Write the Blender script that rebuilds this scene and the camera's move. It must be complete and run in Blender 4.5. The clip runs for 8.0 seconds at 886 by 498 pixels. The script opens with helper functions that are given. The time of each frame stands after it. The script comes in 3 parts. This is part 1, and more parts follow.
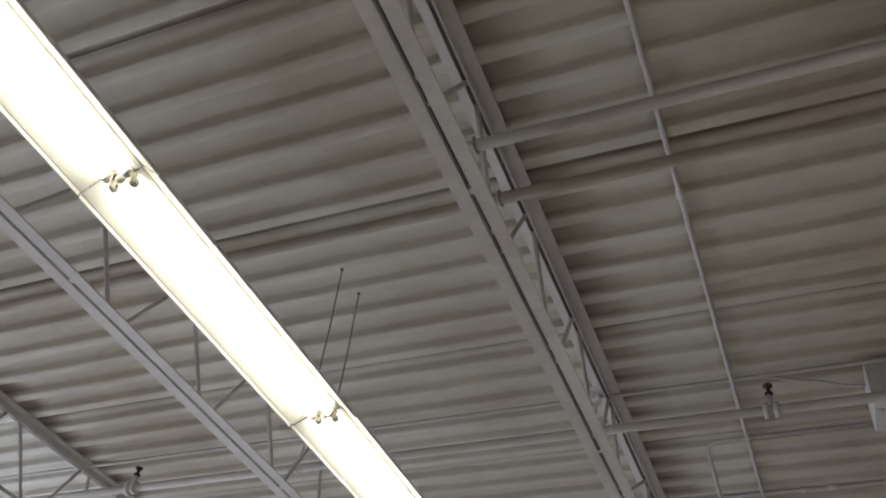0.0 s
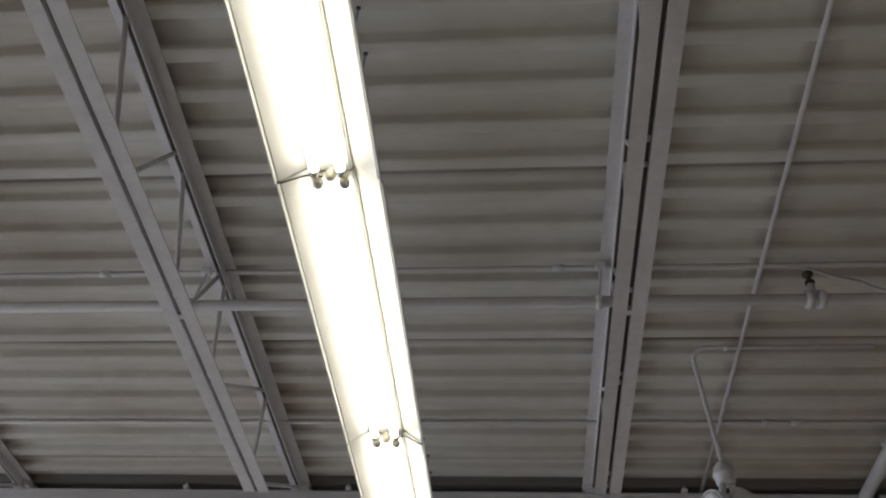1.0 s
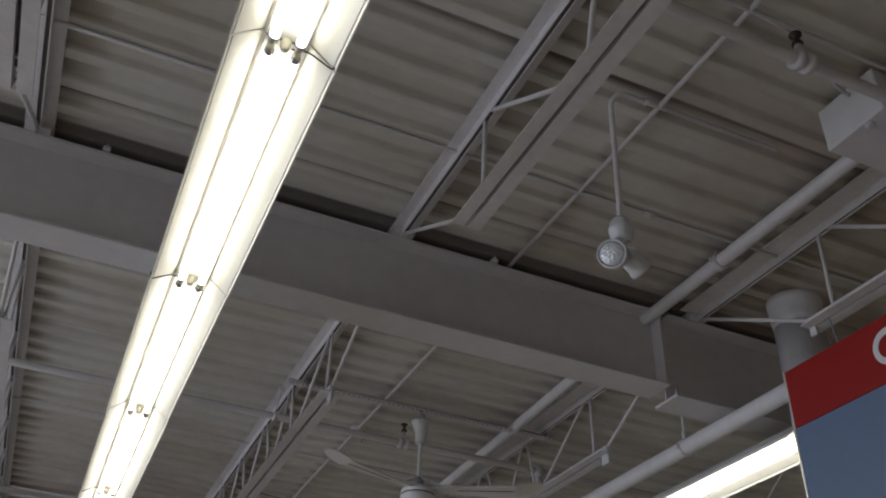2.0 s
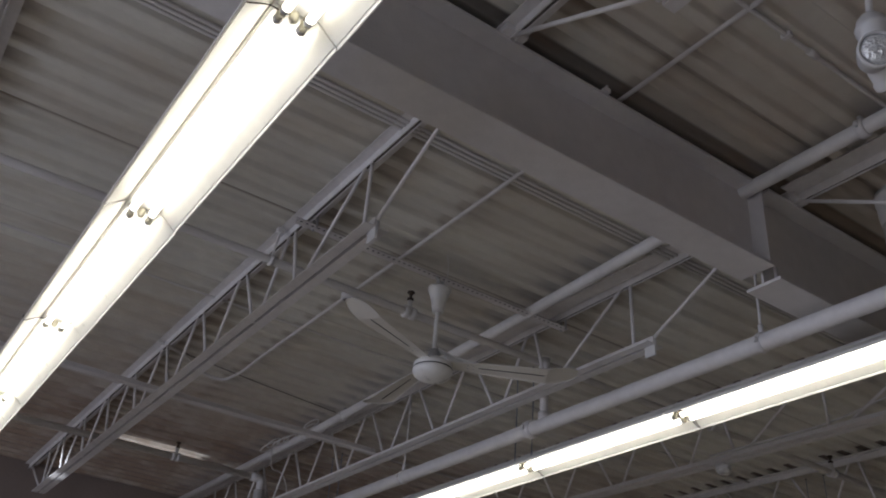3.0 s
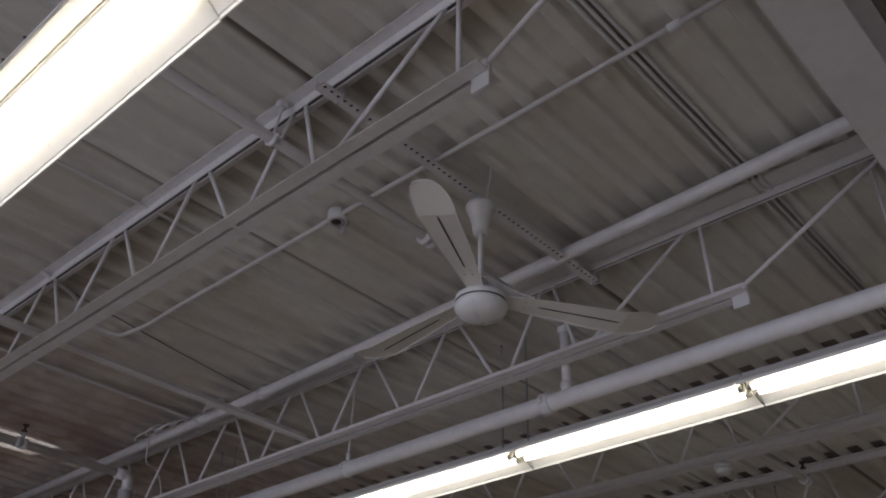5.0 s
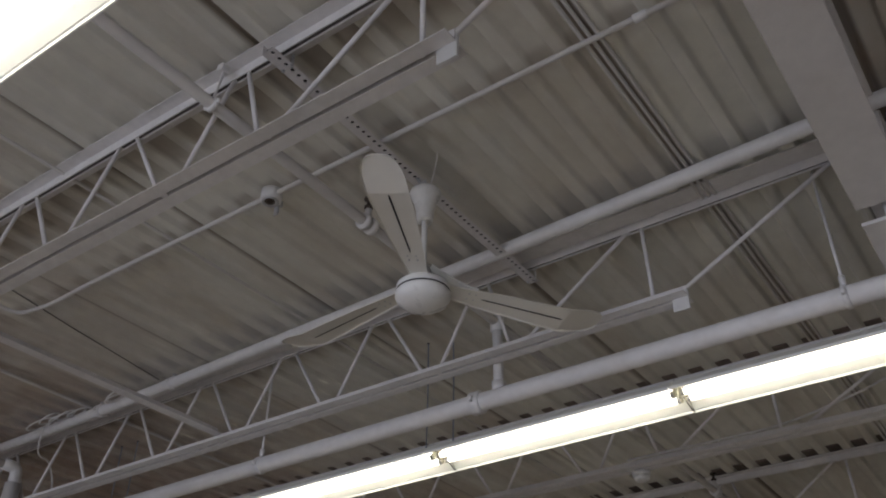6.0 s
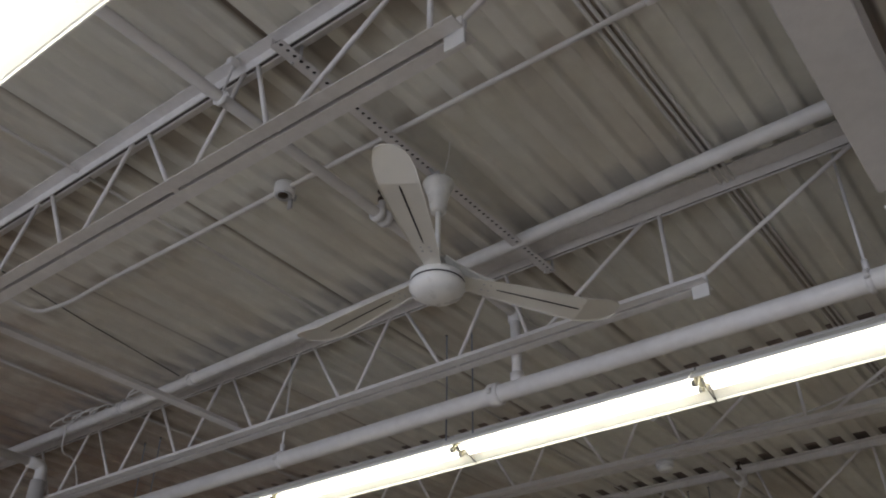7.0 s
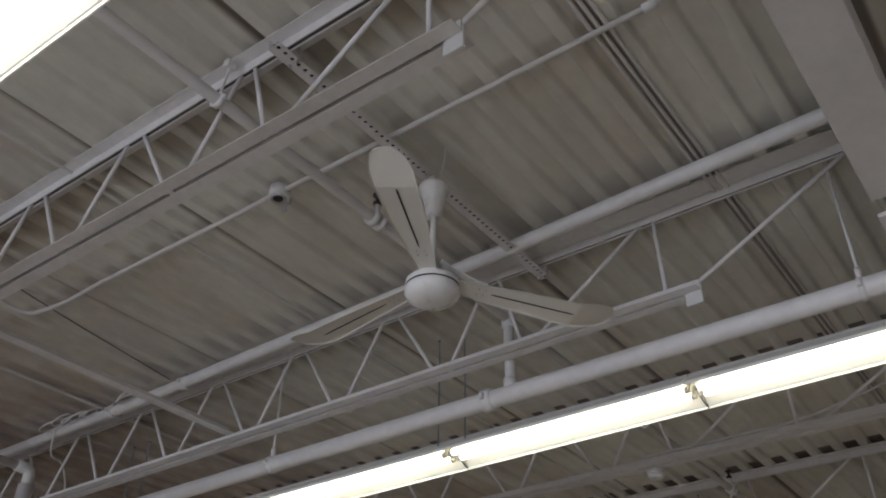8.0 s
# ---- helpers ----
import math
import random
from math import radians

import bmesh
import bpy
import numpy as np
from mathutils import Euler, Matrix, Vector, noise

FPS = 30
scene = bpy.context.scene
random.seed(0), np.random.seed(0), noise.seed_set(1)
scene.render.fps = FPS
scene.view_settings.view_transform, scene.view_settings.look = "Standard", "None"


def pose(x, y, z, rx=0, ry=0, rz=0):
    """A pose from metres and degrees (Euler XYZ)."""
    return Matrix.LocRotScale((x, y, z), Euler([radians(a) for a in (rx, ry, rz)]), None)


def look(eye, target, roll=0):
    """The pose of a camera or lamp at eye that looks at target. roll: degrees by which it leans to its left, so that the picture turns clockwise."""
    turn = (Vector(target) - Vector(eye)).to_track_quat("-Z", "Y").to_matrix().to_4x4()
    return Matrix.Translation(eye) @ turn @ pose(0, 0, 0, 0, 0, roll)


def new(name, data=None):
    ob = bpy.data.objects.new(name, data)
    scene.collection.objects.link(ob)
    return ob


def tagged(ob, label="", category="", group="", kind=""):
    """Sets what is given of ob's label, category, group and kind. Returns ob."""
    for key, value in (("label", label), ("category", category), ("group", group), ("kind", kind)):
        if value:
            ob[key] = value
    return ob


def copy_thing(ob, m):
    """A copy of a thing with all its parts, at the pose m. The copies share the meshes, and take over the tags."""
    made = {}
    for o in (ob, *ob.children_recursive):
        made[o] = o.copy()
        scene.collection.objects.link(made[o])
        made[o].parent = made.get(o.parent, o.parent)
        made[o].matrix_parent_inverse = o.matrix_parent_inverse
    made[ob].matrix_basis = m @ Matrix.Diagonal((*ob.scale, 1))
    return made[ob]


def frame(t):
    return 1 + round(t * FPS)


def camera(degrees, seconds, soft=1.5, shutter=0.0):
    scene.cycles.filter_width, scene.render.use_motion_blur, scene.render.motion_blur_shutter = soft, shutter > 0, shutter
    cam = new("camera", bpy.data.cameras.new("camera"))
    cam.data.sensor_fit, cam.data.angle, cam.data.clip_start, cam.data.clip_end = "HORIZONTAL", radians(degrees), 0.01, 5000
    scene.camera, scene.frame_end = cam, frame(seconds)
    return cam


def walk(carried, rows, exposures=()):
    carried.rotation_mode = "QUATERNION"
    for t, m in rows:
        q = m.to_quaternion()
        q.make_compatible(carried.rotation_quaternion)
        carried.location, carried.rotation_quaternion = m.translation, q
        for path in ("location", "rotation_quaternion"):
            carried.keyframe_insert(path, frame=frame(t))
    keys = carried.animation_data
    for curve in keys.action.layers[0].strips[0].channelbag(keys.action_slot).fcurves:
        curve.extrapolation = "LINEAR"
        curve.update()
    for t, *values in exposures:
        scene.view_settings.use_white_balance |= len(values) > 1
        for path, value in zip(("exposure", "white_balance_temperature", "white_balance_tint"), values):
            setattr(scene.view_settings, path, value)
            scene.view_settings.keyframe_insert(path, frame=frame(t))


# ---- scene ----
cam = camera(52.86, 8.0, soft=1.9)
# seconds, place, turn (Euler degrees)
PATH = [
    (0.0, 0.009, 0.000, 1.596, 132.80, -5.32, 21.68),
    (0.5, -0.548, 0.441, 1.576, 134.55, -4.56, 15.50),
    (1.0, -1.094, 0.911, 1.603, 134.38, -2.80, 4.11),
    (1.5, -1.449, 1.432, 1.628, 131.32, -2.29, -11.96),
    (2.0, -1.778, 2.005, 1.643, 124.86, -2.19, -24.08),
    (2.2, -1.900, 2.242, 1.679, 122.06, -2.87, -27.98),
    (3.3, -2.115, 3.431, 1.618, 120.93, -3.79, -36.55),
    (3.5, -2.121, 3.610, 1.651, 121.08, -2.93, -38.23),
    (4.0, -2.153, 4.002, 1.649, 122.15, -2.94, -41.43),
    (5.3, -2.109, 4.802, 1.709, 123.98, -0.42, -51.86),
    (5.5, -2.130, 4.855, 1.694, 123.95, -0.13, -54.37),
    (6.0, -2.076, 4.867, 1.710, 124.68, -0.51, -54.69),
    (6.5, -2.050, 4.861, 1.727, 124.25, -0.21, -53.48),
    (7.0, -2.035, 4.860, 1.720, 124.23, -0.48, -52.91),
    (7.5, -2.038, 4.867, 1.707, 124.52, -0.89, -53.22),
    (8.0, -2.042, 4.879, 1.710, 124.73, -0.53, -53.75),
]
EXPOSURES = [
    (0.0, 0.34, 6500, 10), (0.5, 0.26, 6500, 9), (1.0, -0.16, 6450, 12), (1.5, -0.41, 6430, 12), (2.0, -0.43, 6450, 11), (2.8, -0.42, 6420, 14),
    (3.5, -0.36, 6400, 17), (4.0, -0.34, 6430, 18), (5.5, -0.42, 6520, 18), (6.0, -0.09, 6640, 12.5), (6.5, 0.04, 6690, 10.5), (8.0, 0.09, 6680, 10.5),
]
walk(cam, [(t, pose(*row)) for t, *row in PATH], EXPOSURES)

# ---- light ----
world = bpy.data.worlds.new("world")
scene.world = world
world.use_nodes = True
world.node_tree.nodes["Background"].inputs[0].default_value = (0.9, 0.95, 1.0, 1)
world.node_tree.nodes["Background"].inputs[1].default_value = 0.6
TUBE_POWER = 6.8
WINDOW_POWER = 92.0

# ---- materials ----


def material(name, color, rough=0.5, metal=0.0, grain=0.06, scale=40.0, stain=None, stain_scale=2.5, stain_amount=0.25, bump=0.02, bump_scale=90.0, along=1.0, seams=None, shadows=None):
    m = bpy.data.materials.new(name)
    m.use_nodes = True
    nt = m.node_tree
    b = nt.nodes["Principled BSDF"]
    b.inputs["Metallic"].default_value = metal
    geo = nt.nodes.new("ShaderNodeNewGeometry")
    fine = nt.nodes.new("ShaderNodeTexNoise")
    fine.inputs["Scale"].default_value, fine.inputs["Detail"].default_value = scale, 5
    nt.links.new(geo.outputs["Position"], fine.inputs["Vector"])
    ramp = nt.nodes.new("ShaderNodeValToRGB")
    ramp.color_ramp.elements[0].position, ramp.color_ramp.elements[1].position = 0.3, 0.7
    lo, hi = [max(c * (1 - grain), 0) for c in color], [min(c * (1 + grain), 1) for c in color]
    ramp.color_ramp.elements[0].color, ramp.color_ramp.elements[1].color = (*lo, 1), (*hi, 1)
    nt.links.new(fine.outputs[0], ramp.inputs[0])
    out = ramp.outputs[0]
    if stain:
        big = nt.nodes.new("ShaderNodeTexNoise")
        big.inputs["Scale"].default_value, big.inputs["Detail"].default_value, big.inputs["Roughness"].default_value = stain_scale, 6, 0.62
        grow = nt.nodes.new("ShaderNodeMapping")
        grow.inputs["Scale"].default_value = (along, 1.0, 1.0)
        nt.links.new(geo.outputs["Position"], grow.inputs["Vector"])
        nt.links.new(grow.outputs[0], big.inputs["Vector"])
        r2 = nt.nodes.new("ShaderNodeValToRGB")
        r2.color_ramp.elements[0].position, r2.color_ramp.elements[1].position = 0.45, 0.75
        r2.color_ramp.elements[0].color, r2.color_ramp.elements[1].color = (0, 0, 0, 1), (stain_amount,) * 3 + (1,)
        nt.links.new(big.outputs[0], r2.inputs[0])
        mix = nt.nodes.new("ShaderNodeMixRGB")
        mix.inputs[2].default_value = (*stain, 1)
        nt.links.new(r2.outputs[0], mix.inputs[0])
        nt.links.new(out, mix.inputs[1])
        out = mix.outputs[0]

    def calc(op, a, b):
        q = nt.nodes.new("ShaderNodeMath")
        q.operation = op
        for k, v in enumerate((a, b)):
            if isinstance(v, (int, float)):
                q.inputs[k].default_value = v
            else:
                nt.links.new(v, q.inputs[k])
        return q.outputs[0]

    def ramp_of(value, a, b, lo_value=0.0, hi_value=1.0):
        q = nt.nodes.new("ShaderNodeMapRange")
        q.interpolation_type = "SMOOTHSTEP"
        for k, v in enumerate((a, b, lo_value, hi_value)):
            q.inputs[k + 1].default_value = v
        nt.links.new(value, q.inputs[0])
        return q.outputs[0]

    if seams:
        # rust bleeding from the lapped seams, broken up along their length
        first, step, width, amount, rust = seams
        xyz = nt.nodes.new("ShaderNodeSeparateXYZ")
        nt.links.new(geo.outputs["Position"], xyz.inputs[0])
        wander = nt.nodes.new("ShaderNodeTexNoise")
        wander.inputs["Scale"].default_value, wander.inputs["Detail"].default_value = 0.8, 4
        nt.links.new(geo.outputs["Position"], wander.inputs["Vector"])

        away = calc("PINGPONG", calc("SUBTRACT", xyz.outputs["Y"], first), step / 2)
        near_seam = nt.nodes.new("ShaderNodeMapRange")
        near_seam.inputs[1].default_value, near_seam.inputs[2].default_value = 0.010, width
        near_seam.inputs[3].default_value, near_seam.inputs[4].default_value = 1.0, 0.0
        nt.links.new(away, near_seam.inputs[0])
        broken = nt.nodes.new("ShaderNodeMapRange")
        broken.inputs[1].default_value, broken.inputs[2].default_value = 0.40, 0.62
        broken.inputs[3].default_value, broken.inputs[4].default_value = 0.35, amount
        nt.links.new(wander.outputs[0], broken.inputs[0])
        bleed = nt.nodes.new("ShaderNodeMixRGB")
        bleed.inputs[2].default_value = (*rust, 1)
        nt.links.new(calc("MULTIPLY", near_seam.outputs[0], broken.outputs[0]), bleed.inputs[0])
        nt.links.new(out, bleed.inputs[1])
        out = bleed.outputs[0]
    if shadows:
        # in the flutes: brown beside each bar, and painted shade beside the gas pipe
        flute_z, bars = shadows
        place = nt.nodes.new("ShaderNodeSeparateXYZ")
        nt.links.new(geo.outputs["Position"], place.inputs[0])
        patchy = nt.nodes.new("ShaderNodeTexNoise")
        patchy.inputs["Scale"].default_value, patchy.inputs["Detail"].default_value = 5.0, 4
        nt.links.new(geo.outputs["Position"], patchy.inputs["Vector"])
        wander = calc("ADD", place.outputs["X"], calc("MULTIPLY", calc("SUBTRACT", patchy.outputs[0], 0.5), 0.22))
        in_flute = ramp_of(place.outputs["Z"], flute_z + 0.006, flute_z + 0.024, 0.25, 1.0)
        # brown water stains that thicken towards the far end of the shop
        far_dirt = nt.nodes.new("ShaderNodeMixRGB")
        far_dirt.inputs[2].default_value = (0.30, 0.20, 0.14, 1)
        nt.links.new(calc("MULTIPLY", ramp_of(place.outputs["Y"], 7.6, 10.6, 0.0, 0.78), ramp_of(patchy.outputs[0], 0.30, 0.62, 0.55, 1.0)), far_dirt.inputs[0])
        nt.links.new(out, far_dirt.inputs[1])
        out = far_dirt.outputs[0]
        # strip over the girder: bare steel and the gap's shade, painted dark
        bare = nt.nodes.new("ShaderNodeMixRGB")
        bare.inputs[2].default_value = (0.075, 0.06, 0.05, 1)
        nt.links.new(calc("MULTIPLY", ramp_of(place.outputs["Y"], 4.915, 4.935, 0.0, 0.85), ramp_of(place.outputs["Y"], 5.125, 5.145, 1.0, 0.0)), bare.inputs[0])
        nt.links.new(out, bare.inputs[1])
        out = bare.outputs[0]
        # the bay this side of the girder is browner to the east
        bay_brown = nt.nodes.new("ShaderNodeMixRGB")
        bay_brown.inputs[2].default_value = (0.36, 0.25, 0.15, 1)
        nt.links.new(calc("MULTIPLY", calc("MULTIPLY", ramp_of(place.outputs["X"], -0.6, 1.0, 0.0, 0.42), ramp_of(place.outputs["Y"], 4.94, 5.06, 1.0, 0.0)), ramp_of(patchy.outputs[0], 0.25, 0.65, 0.6, 1.0)), bay_brown.inputs[0])
        nt.links.new(out, bay_brown.inputs[1])
        out = bay_brown.outputs[0]
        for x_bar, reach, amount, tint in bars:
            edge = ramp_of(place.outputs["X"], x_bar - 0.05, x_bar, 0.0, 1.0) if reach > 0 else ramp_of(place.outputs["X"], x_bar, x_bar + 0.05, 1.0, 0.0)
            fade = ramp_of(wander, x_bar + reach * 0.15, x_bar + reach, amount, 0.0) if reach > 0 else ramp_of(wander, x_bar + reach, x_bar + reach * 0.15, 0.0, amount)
            smudge = nt.nodes.new("ShaderNodeMixRGB")
            smudge.inputs[2].default_value = (*tint, 1)
            nt.links.new(calc("MULTIPLY", calc("MULTIPLY", edge, fade), in_flute), smudge.inputs[0])
            nt.links.new(out, smudge.inputs[1])
            out = smudge.outputs[0]
    nt.links.new(out, b.inputs["Base Color"])
    rr = nt.nodes.new("ShaderNodeMapRange")
    rr.inputs[3].default_value, rr.inputs[4].default_value = max(rough - 0.08, 0.02), min(rough + 0.1, 1)
    nt.links.new(fine.outputs[0], rr.inputs[0])
    nt.links.new(rr.outputs[0], b.inputs["Roughness"])
    if bump:
        bn = nt.nodes.new("ShaderNodeTexNoise")
        bn.inputs["Scale"].default_value, bn.inputs["Detail"].default_value = bump_scale, 3
        nt.links.new(geo.outputs["Position"], bn.inputs["Vector"])
        bp = nt.nodes.new("ShaderNodeBump")
        bp.inputs["Strength"].default_value, bp.inputs["Distance"].default_value = 1.0, bump * 0.02
        nt.links.new(bn.outputs[0], bp.inputs["Height"])
        nt.links.new(bp.outputs[0], b.inputs["Normal"])
    return m


def glow(name, color, strength):
    m = bpy.data.materials.new(name)
    m.use_nodes = True
    b = m.node_tree.nodes["Principled BSDF"]
    b.inputs["Base Color"].default_value = (0.9, 0.9, 0.9, 1)
    b.inputs["Roughness"].default_value = 0.3
    b.inputs["Emission Color"].default_value = (*color, 1)
    b.inputs["Emission Strength"].default_value = strength
    return m


# the grey-blue tint is the gas pipe's shade, painted into the deck colour
BROWN, PIPE_SHADE = (0.22, 0.15, 0.10), (0.25, 0.25, 0.27)
SMUDGES = (3.905, [(-5.22, 0.22, 0.6, BROWN), (-3.72, 0.22, 0.6, BROWN), (-2.23, 0.22, 0.6, BROWN), (-0.745, 0.30, 0.64, BROWN), (-0.213, 0.14, 0.35, BROWN), (0.797, 0.24, 0.6, BROWN), (2.326, 0.45, 0.6, BROWN), (0.62, -0.19, 0.42, PIPE_SHADE)])
DECK = material("deck_paint", (0.745, 0.73, 0.66), 0.55, grain=0.04, scale=14, stain=(0.40, 0.30, 0.20), stain_scale=1.8, stain_amount=0.55, bump=0.05, bump_scale=60, along=0.30, seams=(2.388 + 3 * 0.1524 + 0.058, 6 * 0.1524, 0.034, 0.85, (0.17, 0.12, 0.08)), shadows=SMUDGES)
CONDUIT = material("conduit_paint", (0.68, 0.66, 0.64), 0.75, grain=0.04, scale=14, stain=(0.5, 0.44, 0.36), stain_scale=4, stain_amount=0.35, bump=0.03)
JOIST = material("joist_paint", (0.77, 0.75, 0.74), 0.45, grain=0.05, scale=30, stain=(0.5, 0.46, 0.42), stain_scale=4, stain_amount=0.35, bump=0.04)
GIRDER = material("girder_paint", (0.71, 0.69, 0.68), 0.5, grain=0.04, scale=18, stain=(0.45, 0.42, 0.39), stain_scale=2.2, stain_amount=0.3, bump=0.04)
PIPE = material("pipe_paint", (0.78, 0.77, 0.76), 0.38, grain=0.04, scale=25, stain=(0.52, 0.48, 0.44), stain_scale=5, stain_amount=0.3, bump=0.03)
FAN = material("fan_enamel", (0.80, 0.80, 0.78), 0.28, grain=0.02, scale=20, stain=(0.55, 0.5, 0.4), stain_scale=6, stain_amount=0.3, bump=0.01)
FANTIP = material("fan_blade_enamel", (0.77, 0.75, 0.69), 0.38, grain=0.03, scale=20, stain=(0.5, 0.44, 0.34), stain_scale=5, stain_amount=0.3, bump=0.01)
REFLECTOR = material("reflector_enamel", (0.94, 0.94, 0.88), 0.3, grain=0.02, scale=20, bump=0.01)
HOUSING = material("fixture_enamel", (0.72, 0.72, 0.71), 0.4, grain=0.03, scale=20, bump=0.01)
HOLDER = material("lamp_holder_plastic", (0.66, 0.63, 0.50), 0.45, grain=0.04, scale=60, bump=0.01)
SEAM = material("grey_seam", (0.80, 0.79, 0.74), 0.6, grain=0.05, bump=0)
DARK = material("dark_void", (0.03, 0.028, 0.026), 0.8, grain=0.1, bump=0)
DARK_BROWN = material("dark_brown", (0.14, 0.125, 0.115), 0.6, 0.2, grain=0.2, scale=30, bump=0.02)
FLUTE_SHADE = material("flute_shade_dark", (0.24, 0.19, 0.16), 0.6, 0.1, grain=0.25, scale=20, stain=(0.12, 0.09, 0.075), stain_scale=5, stain_amount=0.7, bump=0.02)
CABLE = material("cable_black", (0.05, 0.045, 0.04), 0.55, bump=0)
GALV = material("galvanised", (0.55, 0.55, 0.56), 0.42, 0.6, grain=0.1, scale=60, bump=0.02)
BRASS = material("sprinkler_bronze", (0.08, 0.06, 0.045), 0.4, 0.6, bump=0)
WIRE = material("hanger_wire", (0.30, 0.34, 0.40), 0.4, 0.5, bump=0)
WALL = material("wall_paint", (0.27, 0.22, 0.195), 0.7, stain=(0.20, 0.165, 0.145), stain_amount=0.4)
FLOOR = material("floor_vinyl", (0.42, 0.395, 0.37), 0.35, grain=0.08, scale=8, stain=(0.38, 0.34, 0.30), stain_amount=0.3)
RED = material("sign_red", (0.36, 0.014, 0.010), 0.45, grain=0.03, bump=0.005)
BLUE = material("sign_blue", (0.17, 0.24, 0.36), 0.5, grain=0.03, bump=0.005)
LETTER = material("sign_white", (0.8, 0.8, 0.78), 0.5, grain=0.02, bump=0)
TUBE = glow("fluorescent_tube", (1.0, 0.95, 0.80), TUBE_POWER)
GLASS = bpy.data.materials.new("window_glass")
GLASS.use_nodes = True
GLASS.node_tree.nodes["Principled BSDF"].inputs["Transmission Weight"].default_value = 1.0
GLASS.node_tree.nodes["Principled BSDF"].inputs["Roughness"].default_value = 0.02
LENS = material("flood_lens", (0.88, 0.91, 0.92), 0.12, 0.55, grain=0.1, scale=120, bump=0.3, bump_scale=120)
GALVP = material("painted_strut", (0.72, 0.69, 0.68), 0.45, 0.0, grain=0.06, scale=40, stain=(0.45, 0.42, 0.4), stain_scale=8, stain_amount=0.4, bump=0.03)
DUSTY = material("dusty_pipe_paint", (0.50, 0.46, 0.39), 0.85, grain=0.06, scale=14, stain=(0.34, 0.27, 0.19), stain_scale=3, stain_amount=0.5, bump=0.03)
BOXP = material("box_enamel", (0.74, 0.74, 0.73), 0.4, grain=0.03, scale=20, bump=0.02)

# ---- mesh helpers ----


def mesh_of(bm, name, mat, smooth=False):
    me = bpy.data.meshes.new(name)
    bmesh.ops.recalc_face_normals(bm, faces=bm.faces)
    if smooth:
        for f in bm.faces:
            f.smooth = True
    bm.to_mesh(me)
    bm.free()
    me.materials.append(mat)
    return me


def part(name, bm, mat, parent=None, label="", smooth=False, m=None):
    me = bm if isinstance(bm, bpy.types.Mesh) else mesh_of(bm, name, mat, smooth)
    ob = new(name, me)
    ob.parent = parent
    if m is not None:
        ob.matrix_basis = m
    if label:
        ob["label"] = label
    return ob


def thing(name, at, label, category, group="", kind=""):
    ob = new(name)
    ob.empty_display_size = 0.1
    ob.location = at
    return tagged(ob, label, category, group, kind)


def box(x0, x1, y0, y1, z0, z1, bevel=0.0, bm=None):
    bm = bm or bmesh.new()
    vs = bmesh.ops.create_cube(bm, size=1)["verts"]
    for v in vs:
        v.co = ((x0 + x1) / 2 + v.co.x * (x1 - x0), (y0 + y1) / 2 + v.co.y * (y1 - y0), (z0 + z1) / 2 + v.co.z * (z1 - z0))
    if bevel:
        es = {e for v in vs for e in v.link_edges}
        bmesh.ops.bevel(bm, geom=list(es), offset=bevel, segments=1, affect="EDGES")
    return bm


def sweep(points, radius, sides=10, bm=None, cap=True):
    """A round bar along a polyline."""
    bm = bm or bmesh.new()
    pts = [Vector(p) for p in points]
    radii = radius if isinstance(radius, (list, tuple)) else [radius] * len(pts)
    rings, up = [], None
    for i, p in enumerate(pts):
        d = (pts[min(i + 1, len(pts) - 1)] - pts[max(i - 1, 0)]).normalized()
        if up is None:
            up = d.orthogonal().normalized()
        up = (up - d * up.dot(d)).normalized()
        side = d.cross(up)
        rings.append([bm.verts.new(p + radii[i] * (math.cos(a) * up + math.sin(a) * side)) for a in (2 * math.pi * k / sides for k in range(sides))])
    for a, b in zip(rings, rings[1:]):
        for k in range(sides):
            bm.faces.new((a[k], a[(k + 1) % sides], b[(k + 1) % sides], b[k]))
    if cap:
        bm.faces.new(rings[0])
        bm.faces.new(rings[-1][::-1])
    return bm


def lathe(profile, sides=32, bm=None):
    """A turned shape about z from (radius, height) pairs, closed at both ends."""
    bm = bm or bmesh.new()
    rings = [[bm.verts.new((r * math.cos(2 * math.pi * k / sides), r * math.sin(2 * math.pi * k / sides), z)) for k in range(sides)] for r, z in profile]
    for a, b in zip(rings, rings[1:]):
        for k in range(sides):
            bm.faces.new((a[k], a[(k + 1) % sides], b[(k + 1) % sides], b[k]))
    bm.faces.new(rings[0])
    bm.faces.new(rings[-1][::-1])
    return bm


def prism(profile, y0, y1, bm=None):
    """A closed (x, z) outline drawn out along y."""
    bm = bm or bmesh.new()
    a = [bm.verts.new((x, y0, z)) for x, z in profile]
    b = [bm.verts.new((x, y1, z)) for x, z in profile]
    n = len(profile)
    for k in range(n):
        bm.faces.new((a[k], a[(k + 1) % n], b[(k + 1) % n], b[k]))
    bm.faces.new(a)
    bm.faces.new(b[::-1])
    return bm


def bend(points, radius=0.05, steps=5):
    """A polyline with its corners rounded."""
    pts = [Vector(p) for p in points]
    out = [pts[0]]
    for a, b, c in zip(pts, pts[1:], pts[2:]):
        u, v = (a - b).normalized(), (c - b).normalized()
        r = min(radius, (a - b).length * 0.49, (c - b).length * 0.49)
        p, q = b + u * r, b + v * r
        for k in range(steps + 1):
            s = k / steps
            out.append((1 - s) ** 2 * p + 2 * s * (1 - s) * b + s * s * q)
    out.append(pts[-1])
    return out


# ---- the shell ----
ZDECK = 3.905          # underside of the deck's ribs
X0, X1, Y0, Y1 = -8.3, 8.3, -5.2, 12.1
PITCH = 0.1524
RIB0 = 2.388           # middle of one low rib


